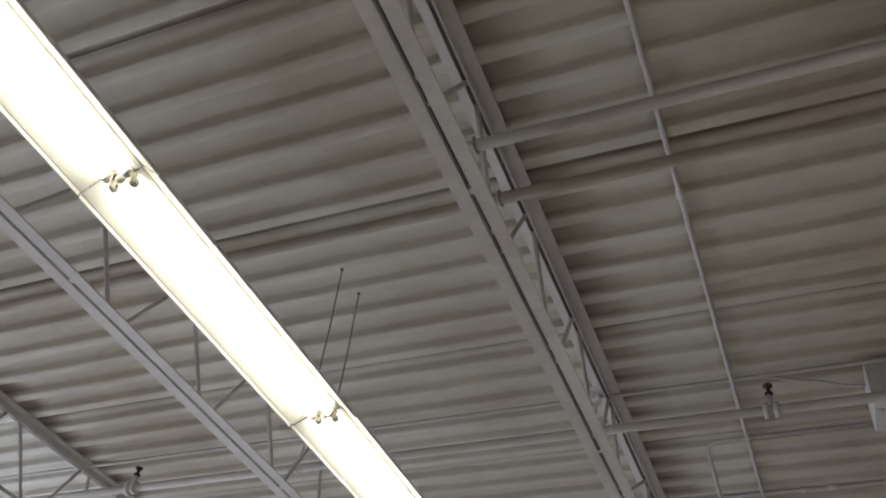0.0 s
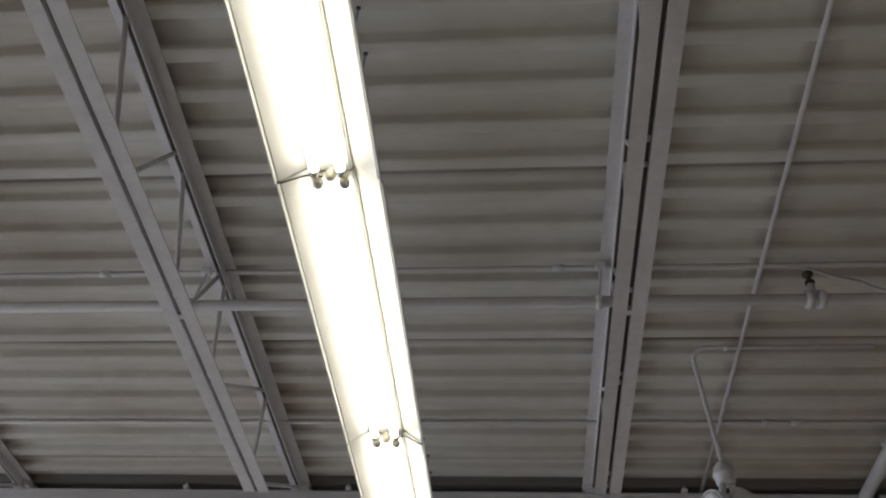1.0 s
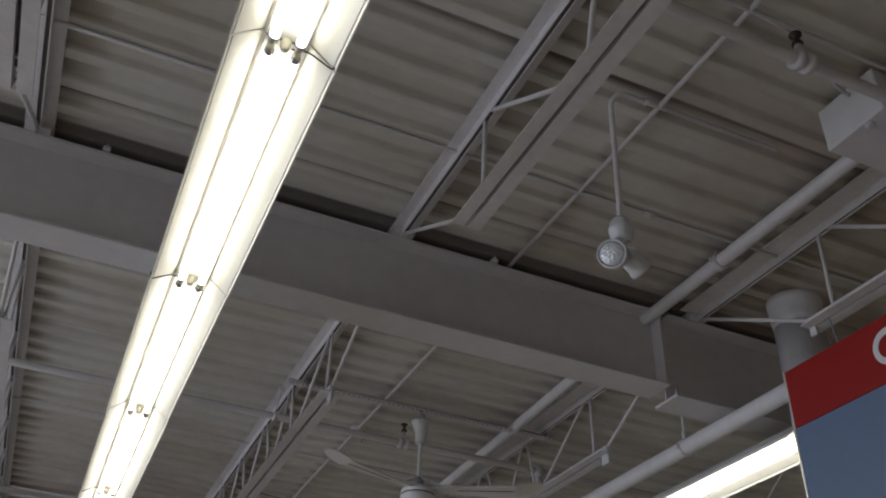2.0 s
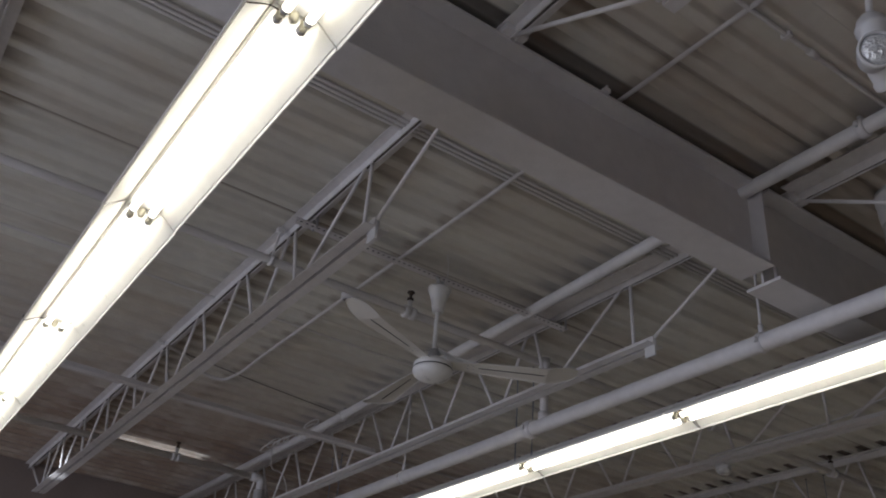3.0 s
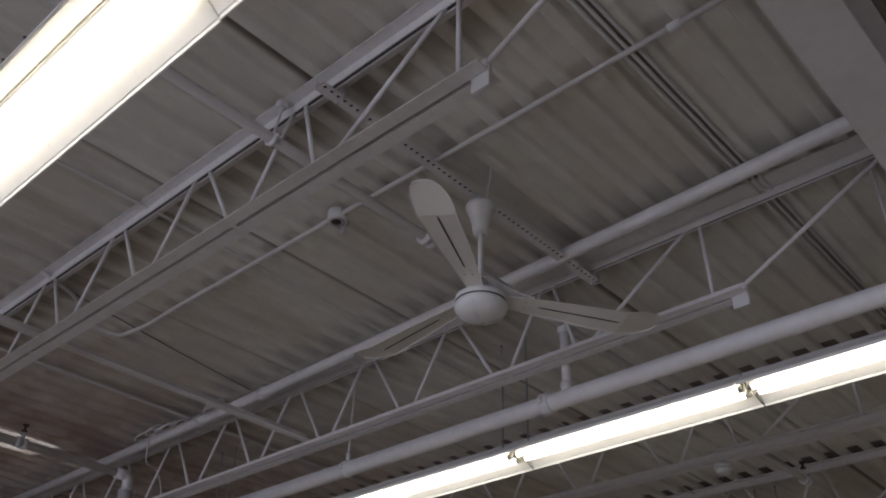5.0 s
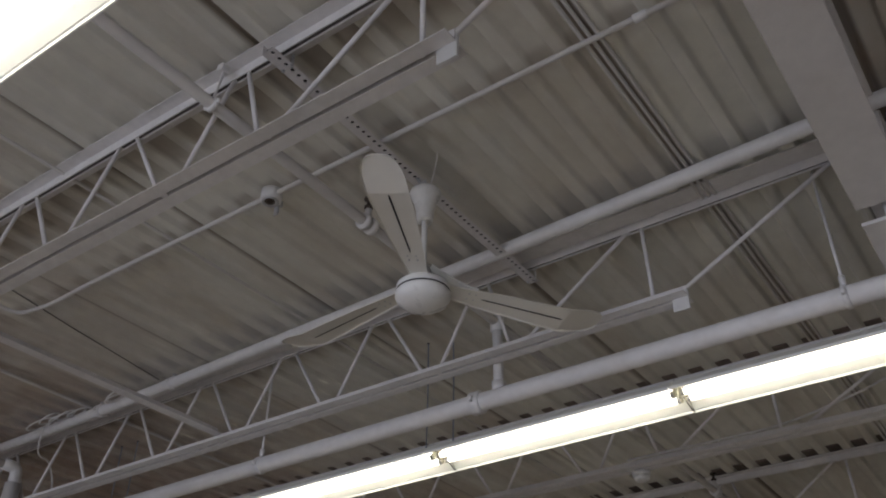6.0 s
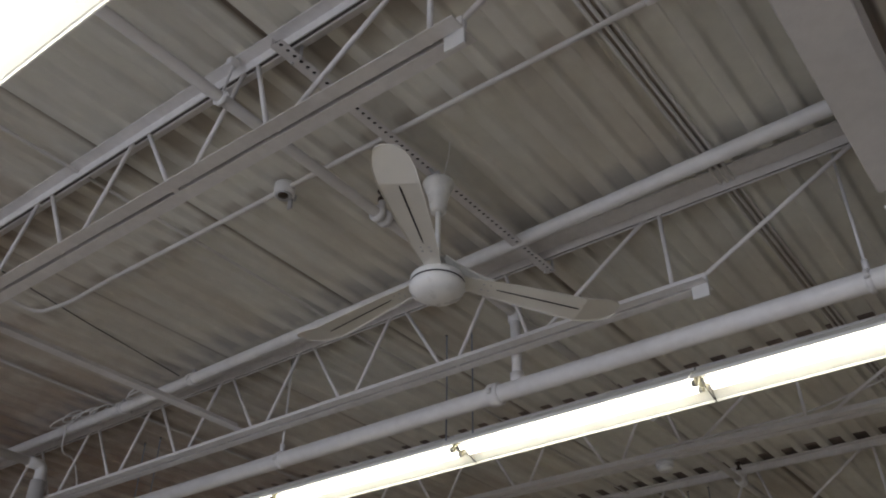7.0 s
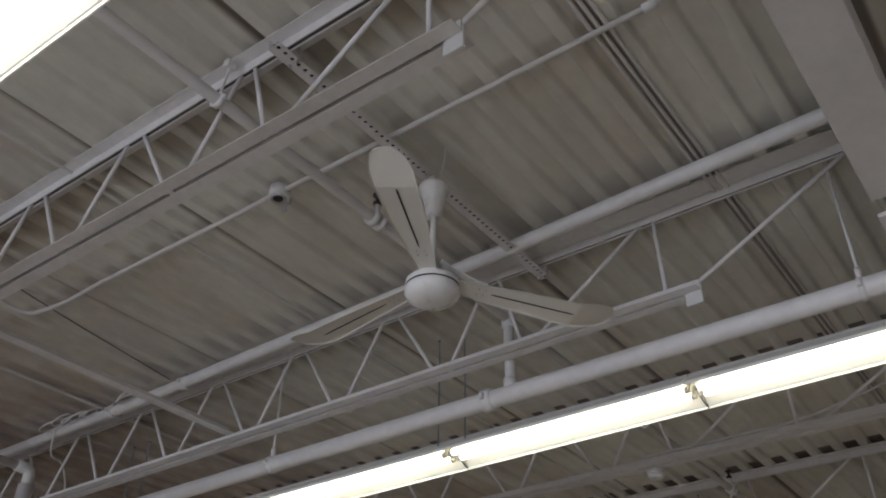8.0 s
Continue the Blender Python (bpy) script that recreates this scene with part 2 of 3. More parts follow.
def build_deck():
    """Ribbed roof deck: low ribs, wide raised flats, a lapped seam at every sixth rib."""
    prof = []
    k0 = math.floor((Y0 - RIB0) / PITCH)
    k1 = math.ceil((Y1 - RIB0) / PITCH)
    for k in range(k0, k1 + 1):
        y = RIB0 + k * PITCH
        side = [(0.046, 0.031), (0.0405, 0.0309), (0.0370, 0.0292), (0.0340, 0.0250), (0.0265, 0.0060), (0.0235, 0.0018), (0.0195, 0.0)]
        prof += [(y - a, b) for a, b in side] + [(y + a, b) for a, b in side[::-1]]
        if k % 6 == 3:
            prof += [(y + 0.056, 0.031), (y + 0.0565, 0.023), (y + 0.0595, 0.023), (y + 0.060, 0.0295), (y + 0.066, 0.031)]
    bm = bmesh.new()
    xs = [X0 + (X1 - X0) * q / 8 for q in range(9)]
    lo = [[bm.verts.new((x, a, ZDECK + b)) for a, b in prof] for x in xs]
    for a, b in zip(lo, lo[1:]):
        for k in range(len(prof) - 1):
            bm.faces.new((a[k], a[k + 1], b[k + 1], b[k])).smooth = True
    top = [bm.verts.new((x, y, ZDECK + 0.09)) for x, y in ((X0, prof[0][0]), (X1, prof[0][0]), (X1, prof[-1][0]), (X0, prof[-1][0]))]
    bm.faces.new(top)
    tagged(part("ceiling", bm, DECK), "white-painted ribbed steel roof deck with dusty brown stains and painted-in shade", "ceiling", kind="structure")


build_deck()
tagged(part("floor", box(X0 - 0.2, X1 + 0.2, Y0 - 0.2, Y1 + 0.2, -0.1, 0), FLOOR), "pale worn vinyl shop floor", "floor", kind="structure")
WIN = [(1.7 + 3.2 * k, 1.7 + 3.2 * k + 2.85) for k in range(3)]
WZ0, WZ1 = 0.45, 3.20
wall_bm = box(X0 - 0.2, X0, Y0, Y1, 0, WZ0)
box(X0 - 0.2, X0, Y0, Y1, WZ1, ZDECK + 0.09, bm=wall_bm)
edges = [Y0] + [v for w in WIN for v in w] + [Y1]
for a, b in zip(edges[::2], edges[1::2]):
    box(X0 - 0.2, X0, a, b, WZ0, WZ1, bm=wall_bm)
tagged(part("wall_west", wall_bm, WALL), "painted shopfront wall with tall windows", "wall", kind="structure")
for k, (a, b) in enumerate(WIN):
    w = thing("window_%d" % (k + 1), (0, 0, 0), "tall shopfront window in a pale metal frame", "window", kind="structure")
    for nm2, d in (("frame_side", (a, a + 0.06, WZ0, WZ1)), ("frame_side", (b - 0.06, b, WZ0, WZ1)), ("frame_rail", (a + 0.06, b - 0.06, WZ0, WZ0 + 0.06)), ("frame_rail", (a + 0.06, b - 0.06, WZ1 - 0.06, WZ1))):
        part(nm2, box(X0 - 0.13, X0 - 0.06, *d, 0.003), GALV, w)
    pane = part("pane", box(X0 - 0.10, X0 - 0.092, a + 0.06, b - 0.06, WZ0 + 0.06, WZ1 - 0.06), GLASS, w)
    pane.visible_shadow = False
    lamp = bpy.data.lights.new("daylight", "AREA")
    lamp.shape, lamp.size, lamp.size_y = "RECTANGLE", b - a - 0.2, WZ1 - WZ0 - 0.2
    lamp.energy, lamp.color = WINDOW_POWER, (0.77, 0.83, 1.0)
    ob = new("daylight", lamp)
    ob.matrix_world = look((X0 - 0.05, (a + b) / 2, (WZ0 + WZ1) / 2), (X0 + 1, (a + b) / 2, (WZ0 + WZ1) / 2))
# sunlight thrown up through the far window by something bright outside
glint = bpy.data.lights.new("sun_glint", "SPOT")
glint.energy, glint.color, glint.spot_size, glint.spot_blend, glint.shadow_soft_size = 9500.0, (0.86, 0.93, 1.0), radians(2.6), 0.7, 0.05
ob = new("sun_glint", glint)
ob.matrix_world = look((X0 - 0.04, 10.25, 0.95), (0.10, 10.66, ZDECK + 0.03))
for nm, dims in (("wall_east", (X1, X1 + 0.2, Y0, Y1)), ("wall_south", (X0 - 0.2, X1 + 0.2, Y0 - 0.2, Y0)), ("wall_north", (X0 - 0.2, X1 + 0.2, Y1, Y1 + 0.2))):
    tagged(part(nm, box(*dims, 0, ZDECK + 0.09), WALL), "plain painted block wall of the shop", "wall", kind="structure")

# ---- girder line ----
YG, WG, ZG0, ZG1 = 4.957, 0.165, 3.482, 3.870
YM = YG + WG / 2
XEND = 0.595


def girder(xa, xb, z0, z1, stiff, text):
    g = thing("steel_girder", (0, 0, 0), text, "girder")
    part("bottom_flange", box(xa, xb, YG, YG + WG, z0, z0 + 0.014, 0.002), GIRDER, g)
    part("top_flange", box(xa, xb, YG, YG + WG, z1 - 0.014, z1, 0.002), GIRDER, g)
    part("web", box(xa, xb, YM - 0.005, YM + 0.005, z0 + 0.014, z1 - 0.014), GIRDER, g)
    for x in stiff:
        for s in (-1, 1):
            ys = sorted((YM + s * 0.005, YM + s * 0.076))
            part("stiffener", box(x - 0.006, x + 0.006, ys[0], ys[1], z0 + 0.014, z1 - 0.014, 0.001), GIRDER, g, "welded stiffener plate")
    return g


girder(X0, XEND, ZG0, ZG1, [XEND - 0.010], "grey-white painted steel I-beam girder carrying the joists")
g2 = girder(XEND + 0.028, X1, ZG0 - 0.046, ZG1, [], "grey-white painted steel I-beam girder past the splice")
for z in (3.56, 3.66, 3.76):
    part("splice_bolt", sweep([(XEND + 0.06, YM - 0.018, z), (XEND + 0.06, YM + 0.018, z)], 0.011, 6), GIRDER, g2)
part("hanger_bolt", sweep([(XEND + 0.06, YG + 0.04, ZG0 - 0.03), (XEND + 0.06, YG + 0.04, ZG0 + 0.03)], 0.008, 8), GALV, g2)

# ---- joists ----
XJ2 = -0.745
XJ = [XJ2 - 1.487 * 3 - 1.5, XJ2 - 1.487 * 2 - 1.5, XJ2 - 1.487 * 2, XJ2 - 1.487, XJ2, 0.797, 2.326, 3.82, 5.33, 6.84]
ZB, ZT = 3.490, ZDECK
BAR = 0.0088


def angle_pair(y0, y1, z, down, name, parent):
    """Two steel angles back to back with a gap."""
    for s in (-1, 1):
        leg, t, g = 0.0465, 0.0045, 0.0075
        q = -1 if down else 1
        prof = [(g, z), (g + leg, z), (g + leg, z + q * t), (g + t, z + q * t), (g + t, z + q * leg * 0.92), (g, z + q * leg * 0.92)]
        part(name, prism([(s * a, b) for a, b in prof], y0, y1), JOIST, parent)


def joist(d, length, text, shift=0.0, start=0.745):
    """A bar joist from its seat on the girder, at y = 0, along +y (d = 1) or -y (d = -1)."""
    j = thing("bar_joist", (0, 0, 0), text, "roof joist", "bar joists")
    angle_pair(*sorted((0.02 * d, (length - 0.02) * d)), ZT - 0.001, True, "top_chord_angle", j)
    angle_pair(*sorted((start * d, (length - 0.80) * d)), ZB, False, "bottom_chord_angle", j)
    # dark strips added inside both chords so that their gaps look dark
    part("chord_filler", box(-0.0070, 0.0070, *sorted((0.13 * d, (length - 0.13) * d)), ZT - 0.036, ZT - 0.030), DARK_BROWN, j, "dark strip added in the chord's gap")
    part("chord_filler", box(-0.0070, 0.0070, *sorted((0.83 * d, (length - 0.83) * d)), ZB + 0.024, ZB + 0.030), DARK_BROWN, j, "dark strip added in the chord's gap")
    part("seat", box(-0.047, 0.047, *sorted((-0.012 * d, 0.115 * d)), ZT - 0.0345, ZT - 0.0065, 0.0015), JOIST, j)
    hi, lo = ZT - 0.026, ZB + 0.016

    def bar(ya, za, yb, zb):
        part("web_bar", sweep([(0, ya * d, za), (0, yb * d, zb)], BAR, 8), JOIST, j, smooth=True)

    near_side = 0.03 if d < 0 else 0.0
    bar(0.10, hi - 0.004, 0.77, lo + 0.01)
    bar(0.880 + shift * 0.4, lo, 0.890 + shift * 0.5, hi)
    bar(0.940 + shift * 0.5, hi, 1.475 + shift * 0.7 + near_side, lo)
    bar(1.530 + shift + near_side * 0.6, lo, 1.640 + shift, hi)
    bar(1.700 + shift, hi, 1.905 + shift, lo)
    y = 1.945 + shift
    while y + 0.31 < length - 0.95:
        bar(y + 0.04, lo, y + 0.268, hi)
        bar(y + 0.352, hi, y + 0.568, lo)
        y += 0.608
    bar(y + 0.02, lo, y + 0.12, hi)
    bar(length - 0.82, lo + 0.01, length - 0.10, hi - 0.004)
    for q in (1.9, 3.4, 4.9):
        if q < length - 1:
            part("spacer", box(-0.0075, 0.0075, *sorted(((q - 0.012) * d, (q + 0.012) * d)), ZB + 0.002, ZB + 0.03), JOIST, j)
    return j


JT = "white-painted open-web steel bar joist under the deck"
far = joist(1, Y1 - YM - 0.01, JT)
near = joist(-1, YM - Y0 - 0.01, JT)
all_joists = {}
for k, x in enumerate(XJ):
    for d, ob in ((1, far), (-1, near)):
        if (k, d) == (4, 1):
            all_joists[k, d] = joist(1, Y1 - YM - 0.01, JT, -0.055)
            all_joists[k, d].location = (x, YM, 0)
        elif (k, d) == (6, 1):
            all_joists[k, d] = joist(1, Y1 - YM - 0.01, JT, 0.0, 0.09)
            all_joists[k, d].location = (x, YM, 0)
        elif k == 0:
            ob.location = (x, YM, 0)
            all_joists[k, d] = ob
        else:
            all_joists[k, d] = copy_thing(ob, pose(x, YM, 0))
for k, d in ((4, 1), (5, 1), (5, -1)):
    part("stabiliser_plate", box(-0.0055, 0.0055, *sorted((0.742 * d, (0.808 if d > 0 else 0.775) * d)), ZB - (0.052 if d > 0 else 0.035), ZB + 0.030, 0.0015), BOXP, all_joists[k, d], "white square plate at the bottom chord's end")

# dark sheets added in the flutes above joists, standing for the shade there
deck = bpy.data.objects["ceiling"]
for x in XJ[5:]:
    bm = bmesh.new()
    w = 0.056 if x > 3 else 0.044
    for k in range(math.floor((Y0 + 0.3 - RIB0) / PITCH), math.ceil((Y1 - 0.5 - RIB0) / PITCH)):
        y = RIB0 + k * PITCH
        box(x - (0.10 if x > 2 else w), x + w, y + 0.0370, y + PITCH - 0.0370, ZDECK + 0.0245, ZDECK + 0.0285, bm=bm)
    part("flute_shade_strip", bm, FLUTE_SHADE, deck, "dark strip added for the shade in the flutes above a joist")

for ya, yb in ((Y0, YG - 0.01), (YG + WG + 0.01, Y1)):
    tagged(part("bearing_plate", box(0.695, 0.7455, ya, yb, ZDECK - 0.0075, ZDECK - 0.0008, 0.001), JOIST), "flat painted steel bearing strip under the deck beside a joist", "steel strip")
YBR, ZBA = 8.345, ZB + 0.046
bridge = thing("bridging_angle", (0, 0, 0), "white-painted steel angle bridging across the joists", "bridging")
part("leg", box(X0, 0.80, YBR - 0.026, YBR + 0.026, ZBA, ZBA + 0.004), JOIST, bridge)
part("upstand", box(X0, 0.80, YBR + 0.022, YBR + 0.026, ZBA + 0.004, ZBA + 0.046), JOIST, bridge)

# ---- fluorescent rows ----
UNIT = 1.216


def fixture(text):
    """One 4 ft unit of a fluorescent row; origin at the lip height, joint at y = 0."""
    f = thing("strip_light", (0, 0, 0), text, "ceiling light", "fluorescent rows")
    L = UNIT - 0.004
    for s in (-1, 1):
        prof = [(0.1365, -0.002), (0.1365, 0.010), (0.133, 0.0125), (0.0585, 0.0665), (0.0575, 0.0645), (0.1262, 0.0085), (0.1285, 0.0095), (0.1305, 0.0095), (0.1318, 0.0005), (0.1330, -0.002)]
        part("reflector_wing", prism([(s * a, b) for a, b in prof], 0.002, L), REFLECTOR, f)
    prof = [(-0.0548, 0.0520), (-0.0510, 0.0480), (0.0510, 0.0480), (0.0548, 0.0520), (0.0548, 0.080), (0.047, 0.084), (-0.047, 0.084), (-0.0548, 0.080)]
    part("housing", prism(prof, 0.002, L), HOUSING, f)
    for s in (-1, 1):
        part("seam_gasket", box(*sorted((s * 0.0550, s * 0.0573)), 0.004, L - 0.002, 0.0535, 0.0680), SEAM, f, "dark seam between the housing and a wing")
    for s in (-1, 1):
        part("tube", sweep([(s * 0.034, 0.029, 0.022), (s * 0.034, UNIT - 0.029, 0.022)], 0.0128, 12), TUBE, f, "lit white fluorescent tube", True)
        for y in (0.023, UNIT - 0.023):
            part("tube_cap", sweep([(s * 0.034, y - 0.0065, 0.022), (s * 0.034, y + 0.0065, 0.022)], 0.0132, 12), GALV, f, "metal end cap of a tube", True)
        for y in (0.011, UNIT - 0.011):
            bm = box(s * 0.034 - 0.0095, s * 0.034 + 0.0095, y - 0.006, y + 0.006, 0.010, 0.0485, 0.004)
            part("lamp_holder", bm, HOLDER, f)
    part("joint_cover", lathe([(0.005, 0.014), (0.010, 0.017), (0.013, 0.028), (0.013, 0.0485)], 14), HOLDER, f, smooth=True)
    return f


XS1, ZS, YC = -1.572, 3.277, 1.155
XS2, ZS2, YS2 = 1.221, 3.284, 6.022
unit = fixture("white two-tube fluorescent strip with angled reflector wings, lit")
unit.location = (XS1, YC - 5 * UNIT, ZS)
JIG = random.Random(4)


def row(x, y0, n, z):
    for k in range(n):
        copy_thing(unit, pose(x + JIG.uniform(-0.003, 0.003), y0 + k * UNIT, z + JIG.uniform(-0.002, 0.002), 0, 0, JIG.uniform(-0.12, 0.12)))


row(XS1, YC - 4 * UNIT, 11, ZS)
row(XS2, YS2 - UNIT, 4, ZS2)
row(XS2, YS2 - 9 * UNIT, 5, ZS2)
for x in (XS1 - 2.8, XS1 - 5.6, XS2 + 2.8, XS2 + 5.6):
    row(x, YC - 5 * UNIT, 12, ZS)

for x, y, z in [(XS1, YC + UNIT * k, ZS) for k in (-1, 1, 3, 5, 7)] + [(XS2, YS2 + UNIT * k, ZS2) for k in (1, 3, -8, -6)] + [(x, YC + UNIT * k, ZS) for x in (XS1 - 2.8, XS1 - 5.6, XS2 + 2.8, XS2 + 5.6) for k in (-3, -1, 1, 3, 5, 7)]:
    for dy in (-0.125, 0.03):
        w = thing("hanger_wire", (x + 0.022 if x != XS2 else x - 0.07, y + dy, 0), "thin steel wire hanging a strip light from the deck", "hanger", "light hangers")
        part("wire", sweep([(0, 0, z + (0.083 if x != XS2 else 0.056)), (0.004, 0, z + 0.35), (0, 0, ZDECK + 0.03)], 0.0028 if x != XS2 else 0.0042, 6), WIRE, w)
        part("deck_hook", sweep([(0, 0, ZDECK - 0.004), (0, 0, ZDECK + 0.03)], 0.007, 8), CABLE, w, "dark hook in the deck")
# supply cords that drop into the joints of the lit rows
for x, y, z, s in ((XS1, YC + 2 * UNIT, ZS, 1), (XS1, YC + 3 * UNIT, ZS, -1), (XS1, YC + 5 * UNIT, ZS, -1), (XS1, YC + UNIT, ZS, -1), (XS2, YS2, ZS2, 1), (XS2, YS2 + UNIT, ZS2, 1)):
    pts = [(x + s * 0.02, y + 0.004, z + 0.03), (x + s * 0.06, y + 0.012, z + 0.050), (x + s * 0.10, y + 0.006, z + 0.024), (x + s * 0.131, y, z + 0.001), (x + s * 0.136, y, z + 0.03)]
    tagged(part("joint_cord", sweep(bend(pts, 0.03, 4), 0.0024, 6), CABLE), "thin dark cord across a fixture joint", "cord")

# ---- pipes ----


def ring(at, axis, r, w, name, parent, mat=None, text=""):
    """A clamp or coupling round a pipe, with two lugs."""
    a = {"x": Vector((1, 0, 0)), "y": Vector((0, 1, 0)), "z": Vector((0, 0, 1))}[axis]
    p = Vector(at)
    bm = sweep([p - a * w, p - a * w * 0.8, p + a * w * 0.8, p + a * w], [r * 1.05, r * 1.3, r * 1.3, r * 1.05], 18)
    u = Vector((0, 0, 1)) if axis != "z" else Vector((1, 0, 0))
    v = a.cross(u)
    for s in (-1, 1):
        q = p + v * s * r * 1.45
        sweep([q - u * r * 0.32, q + u * r * 0.32], r * 0.26, 8, bm)
    return part(name, bm, mat or PIPE, parent, text, True)


def head(x, y, z, parent):
    """An upright sprinkler on a tee."""
    for s in (-1, 1):
        part("tee_fitting", sweep([(x + s * 0.020 - 0.012, y, z), (x + s * 0.020 + 0.012, y, z)], 0.0335, 16), PIPE, parent, smooth=True)
    part("nipple", sweep([(x, y, z), (x, y, z + 0.068)], 0.013, 12), PIPE, parent, smooth=True)
    part("sprinkler", lathe([(0.010, z + 0.066), (0.017, z + 0.072), (0.017, z + 0.082), (0.008, z + 0.088), (0.008, z + 0.10), (0.012, z + 0.108), (0.020, z + 0.114), (0.020, z + 0.120), (0.006, z + 0.122)], 14), BRASS, parent, "dark bronze upright sprinkler head", True, pose(x, y, 0))


XP2, ZP2, RP2 = 0.883, 3.348, 0.039
main = thing("sprinkler_main", (0, 0, 0), "large white-painted sprinkler main pipe under the joists", "pipe")
part("pipe_run", sweep([(XP2, Y0, ZP2), (XP2, Y1, ZP2)], RP2, 24), PIPE, main, smooth=True)
for y in (6.80, 10.2, 3.44):
    ring((XP2, y, ZP2), "y", RP2, 0.028, "coupling", main)
for y in (5.26, 8.10, 2.4):
    ring((XP2, y, ZP2), "y", RP2 * 0.88, 0.012, "hanger_ring", main)
    part("hanger_rod", sweep([(XP2, y, ZP2 + RP2), (XP2 + 0.004, y, ZDECK + 0.02)], 0.006, 8), PIPE, main, smooth=True)
    part("hanger_nut", sweep([(XP2, y, ZP2 + RP2), (XP2, y, ZP2 + RP2 + 0.045)], 0.012, 8), PIPE, main, smooth=True)

ZBR = 3.706
for y, heads in ((3.328, (-3.3, -0.072)), (6.688, (-3.3, -0.030, 3.5)), (10.09, (-3.3, -0.03))):
    br = thing("sprinkler_branch", (0, 0, 0), "white-painted sprinkler branch pipe through the joist webs", "pipe", "sprinkler branches")
    if y > 9:
        part("pipe_run", sweep([(X0, y, ZBR), (0.66, y, ZBR)], 0.026, 16), CONDUIT, br, smooth=True)
        part("elbow", sweep(bend([(0.62, y, ZBR), (0.72, y, ZBR), (0.72, y, ZBR - 0.11)], 0.07, 6), 0.036, 16), PIPE, br, smooth=True)
        part("standpipe", sweep([(0.72, y, 0.0), (0.72, y, ZBR - 0.10)], 0.048, 18), PIPE, br, "stout white standpipe down to the floor", True)
        for x in heads:
            head(x, y, ZBR, br)
        continue
    part("pipe_run", sweep([(X0, y, ZBR), (X1, y, ZBR)], 0.0205, 16), CONDUIT, br, smooth=True)
    part("riser", sweep([(XP2, y, ZP2 + 0.02), (XP2, y, ZBR)], 0.023, 16), PIPE, br, smooth=True)
    part("riser_collar", sweep([(XP2, y, ZP2 + RP2 * 0.6), (XP2, y, ZP2 + RP2 + 0.03)], 0.031, 16), PIPE, br, smooth=True)
    part("elbow", sweep([(XP2, y, ZBR - 0.04), (XP2, y, ZBR + 0.03)], 0.032, 16), PIPE, br, smooth=True)
    for x in heads:
        head(x, y, ZBR, br)
    for x in (XJ[3], XJ[4], XJ[6]):
        ring((x - 0.07, y, ZBR), "x", 0.0215, 0.01, "hanger_ring", br)
        part("hanger_rod", sweep([(x - 0.07, y, ZBR + 0.02), (x - 0.052, y, ZT - 0.05), (x - 0.052, y, ZT - 0.004)], 0.005, 8), PIPE, br)
        part("beam_clamp", box(x - 0.072, x - 0.035, y - 0.014, y + 0.014, ZT - 0.042, ZT - 0.012, 0.004), PIPE, br)

for y, xa in ((1.64, -0.80), (1.875, X0)):
    p = thing("heater_pipe", (0, 0, 0), "dusty painted pipe crossing between the joists", "pipe")
    part("pipe_run", sweep([(xa, y, 3.70), (X1, y, 3.70)], 0.020, 16), DUSTY, p, smooth=True)
    part("hanger_strap", box(-0.752, -0.738, y - 0.024, y + 0.024, 3.6765, 3.7235, 0.006), DUSTY, p)

RP1 = 0.030
p1 = thing("gas_pipe", (0, 0, 0), "white-painted pipe running beside a joist's top chord", "pipe")
part("pipe_run", sweep([(0.54, Y0, 3.852), (0.55, 5.2, 3.852), (0.60, 6.6, 3.852), (0.66, 9, 3.852), (0.66, Y1, 3.852)], RP1, 20), PIPE, p1, smooth=True)
for x, y in ((0.549, 4.48), (0.655, 8.62), (0.66, 9.25)):
    ring((x, y, 3.852), "y", RP1, 0.018, "clamp", p1)
    part("clamp_strap", box(x - 0.012, x + 0.012, y - 0.008, y + 0.008, 3.88, ZDECK + 0.004, 0.002), GALV, p1)

# electrical runs along the deck


def conduit(points, r, text, couplings=(), straps=()):
    c = thing("conduit", (0, 0, 0), text, "conduit")
    part("tube_run", sweep(bend(points, 0.06, 5), r, 8), CONDUIT, c, smooth=True)
    for p, axis in couplings:
        a = Vector((1, 0, 0)) if axis == "x" else Vector((0, 1, 0))
        p = Vector(p)
        part("coupling", sweep([p - a * 0.022, p + a * 0.022], r * 1.5, 10), PIPE, c, smooth=True)
    for x, y, z in straps:
        part("strap", box(x - 0.009, x + 0.009, y - r * 2.0, y + r * 2.0, z - r * 1.15, z + r * 0.9, 0.001), PIPE, c)
    return c


CT = "thin white-painted conduit run below the deck"
ZC = ZDECK - 0.010
conduit([(-0.213, Y0, ZC), (-0.213, YG + 0.04, ZC)], 0.009, CT, [((-0.213, 2.2, ZC), "y")])
conduit([(X0, 3.352, ZC), (X1, 3.352, ZC)], 0.009, CT, [((-0.95, 3.352, ZC), "x"), ((-2.7, 3.352, ZC), "x")])
conduit([(X0, 4.378, ZC), (X1, 4.378, ZC)], 0.009, CT, [((-1.6, 4.378, ZC), "x"), ((0.12, 4.378, ZC), "x")], [(-0.02, 4.378, ZC)])
for y in (5.604, 5.631, 5.657):
    conduit([(X0, y, ZC), (X1, y, ZC)], 0.0075, CT)
conduit([(X0, 7.62, ZC), (X1, 7.62, ZC)], 0.007, CT)
conduit([(X0, 9.35, ZC), (X1, 9.35, ZC)], 0.010, CT)
ZK = ZDECK - 0.022
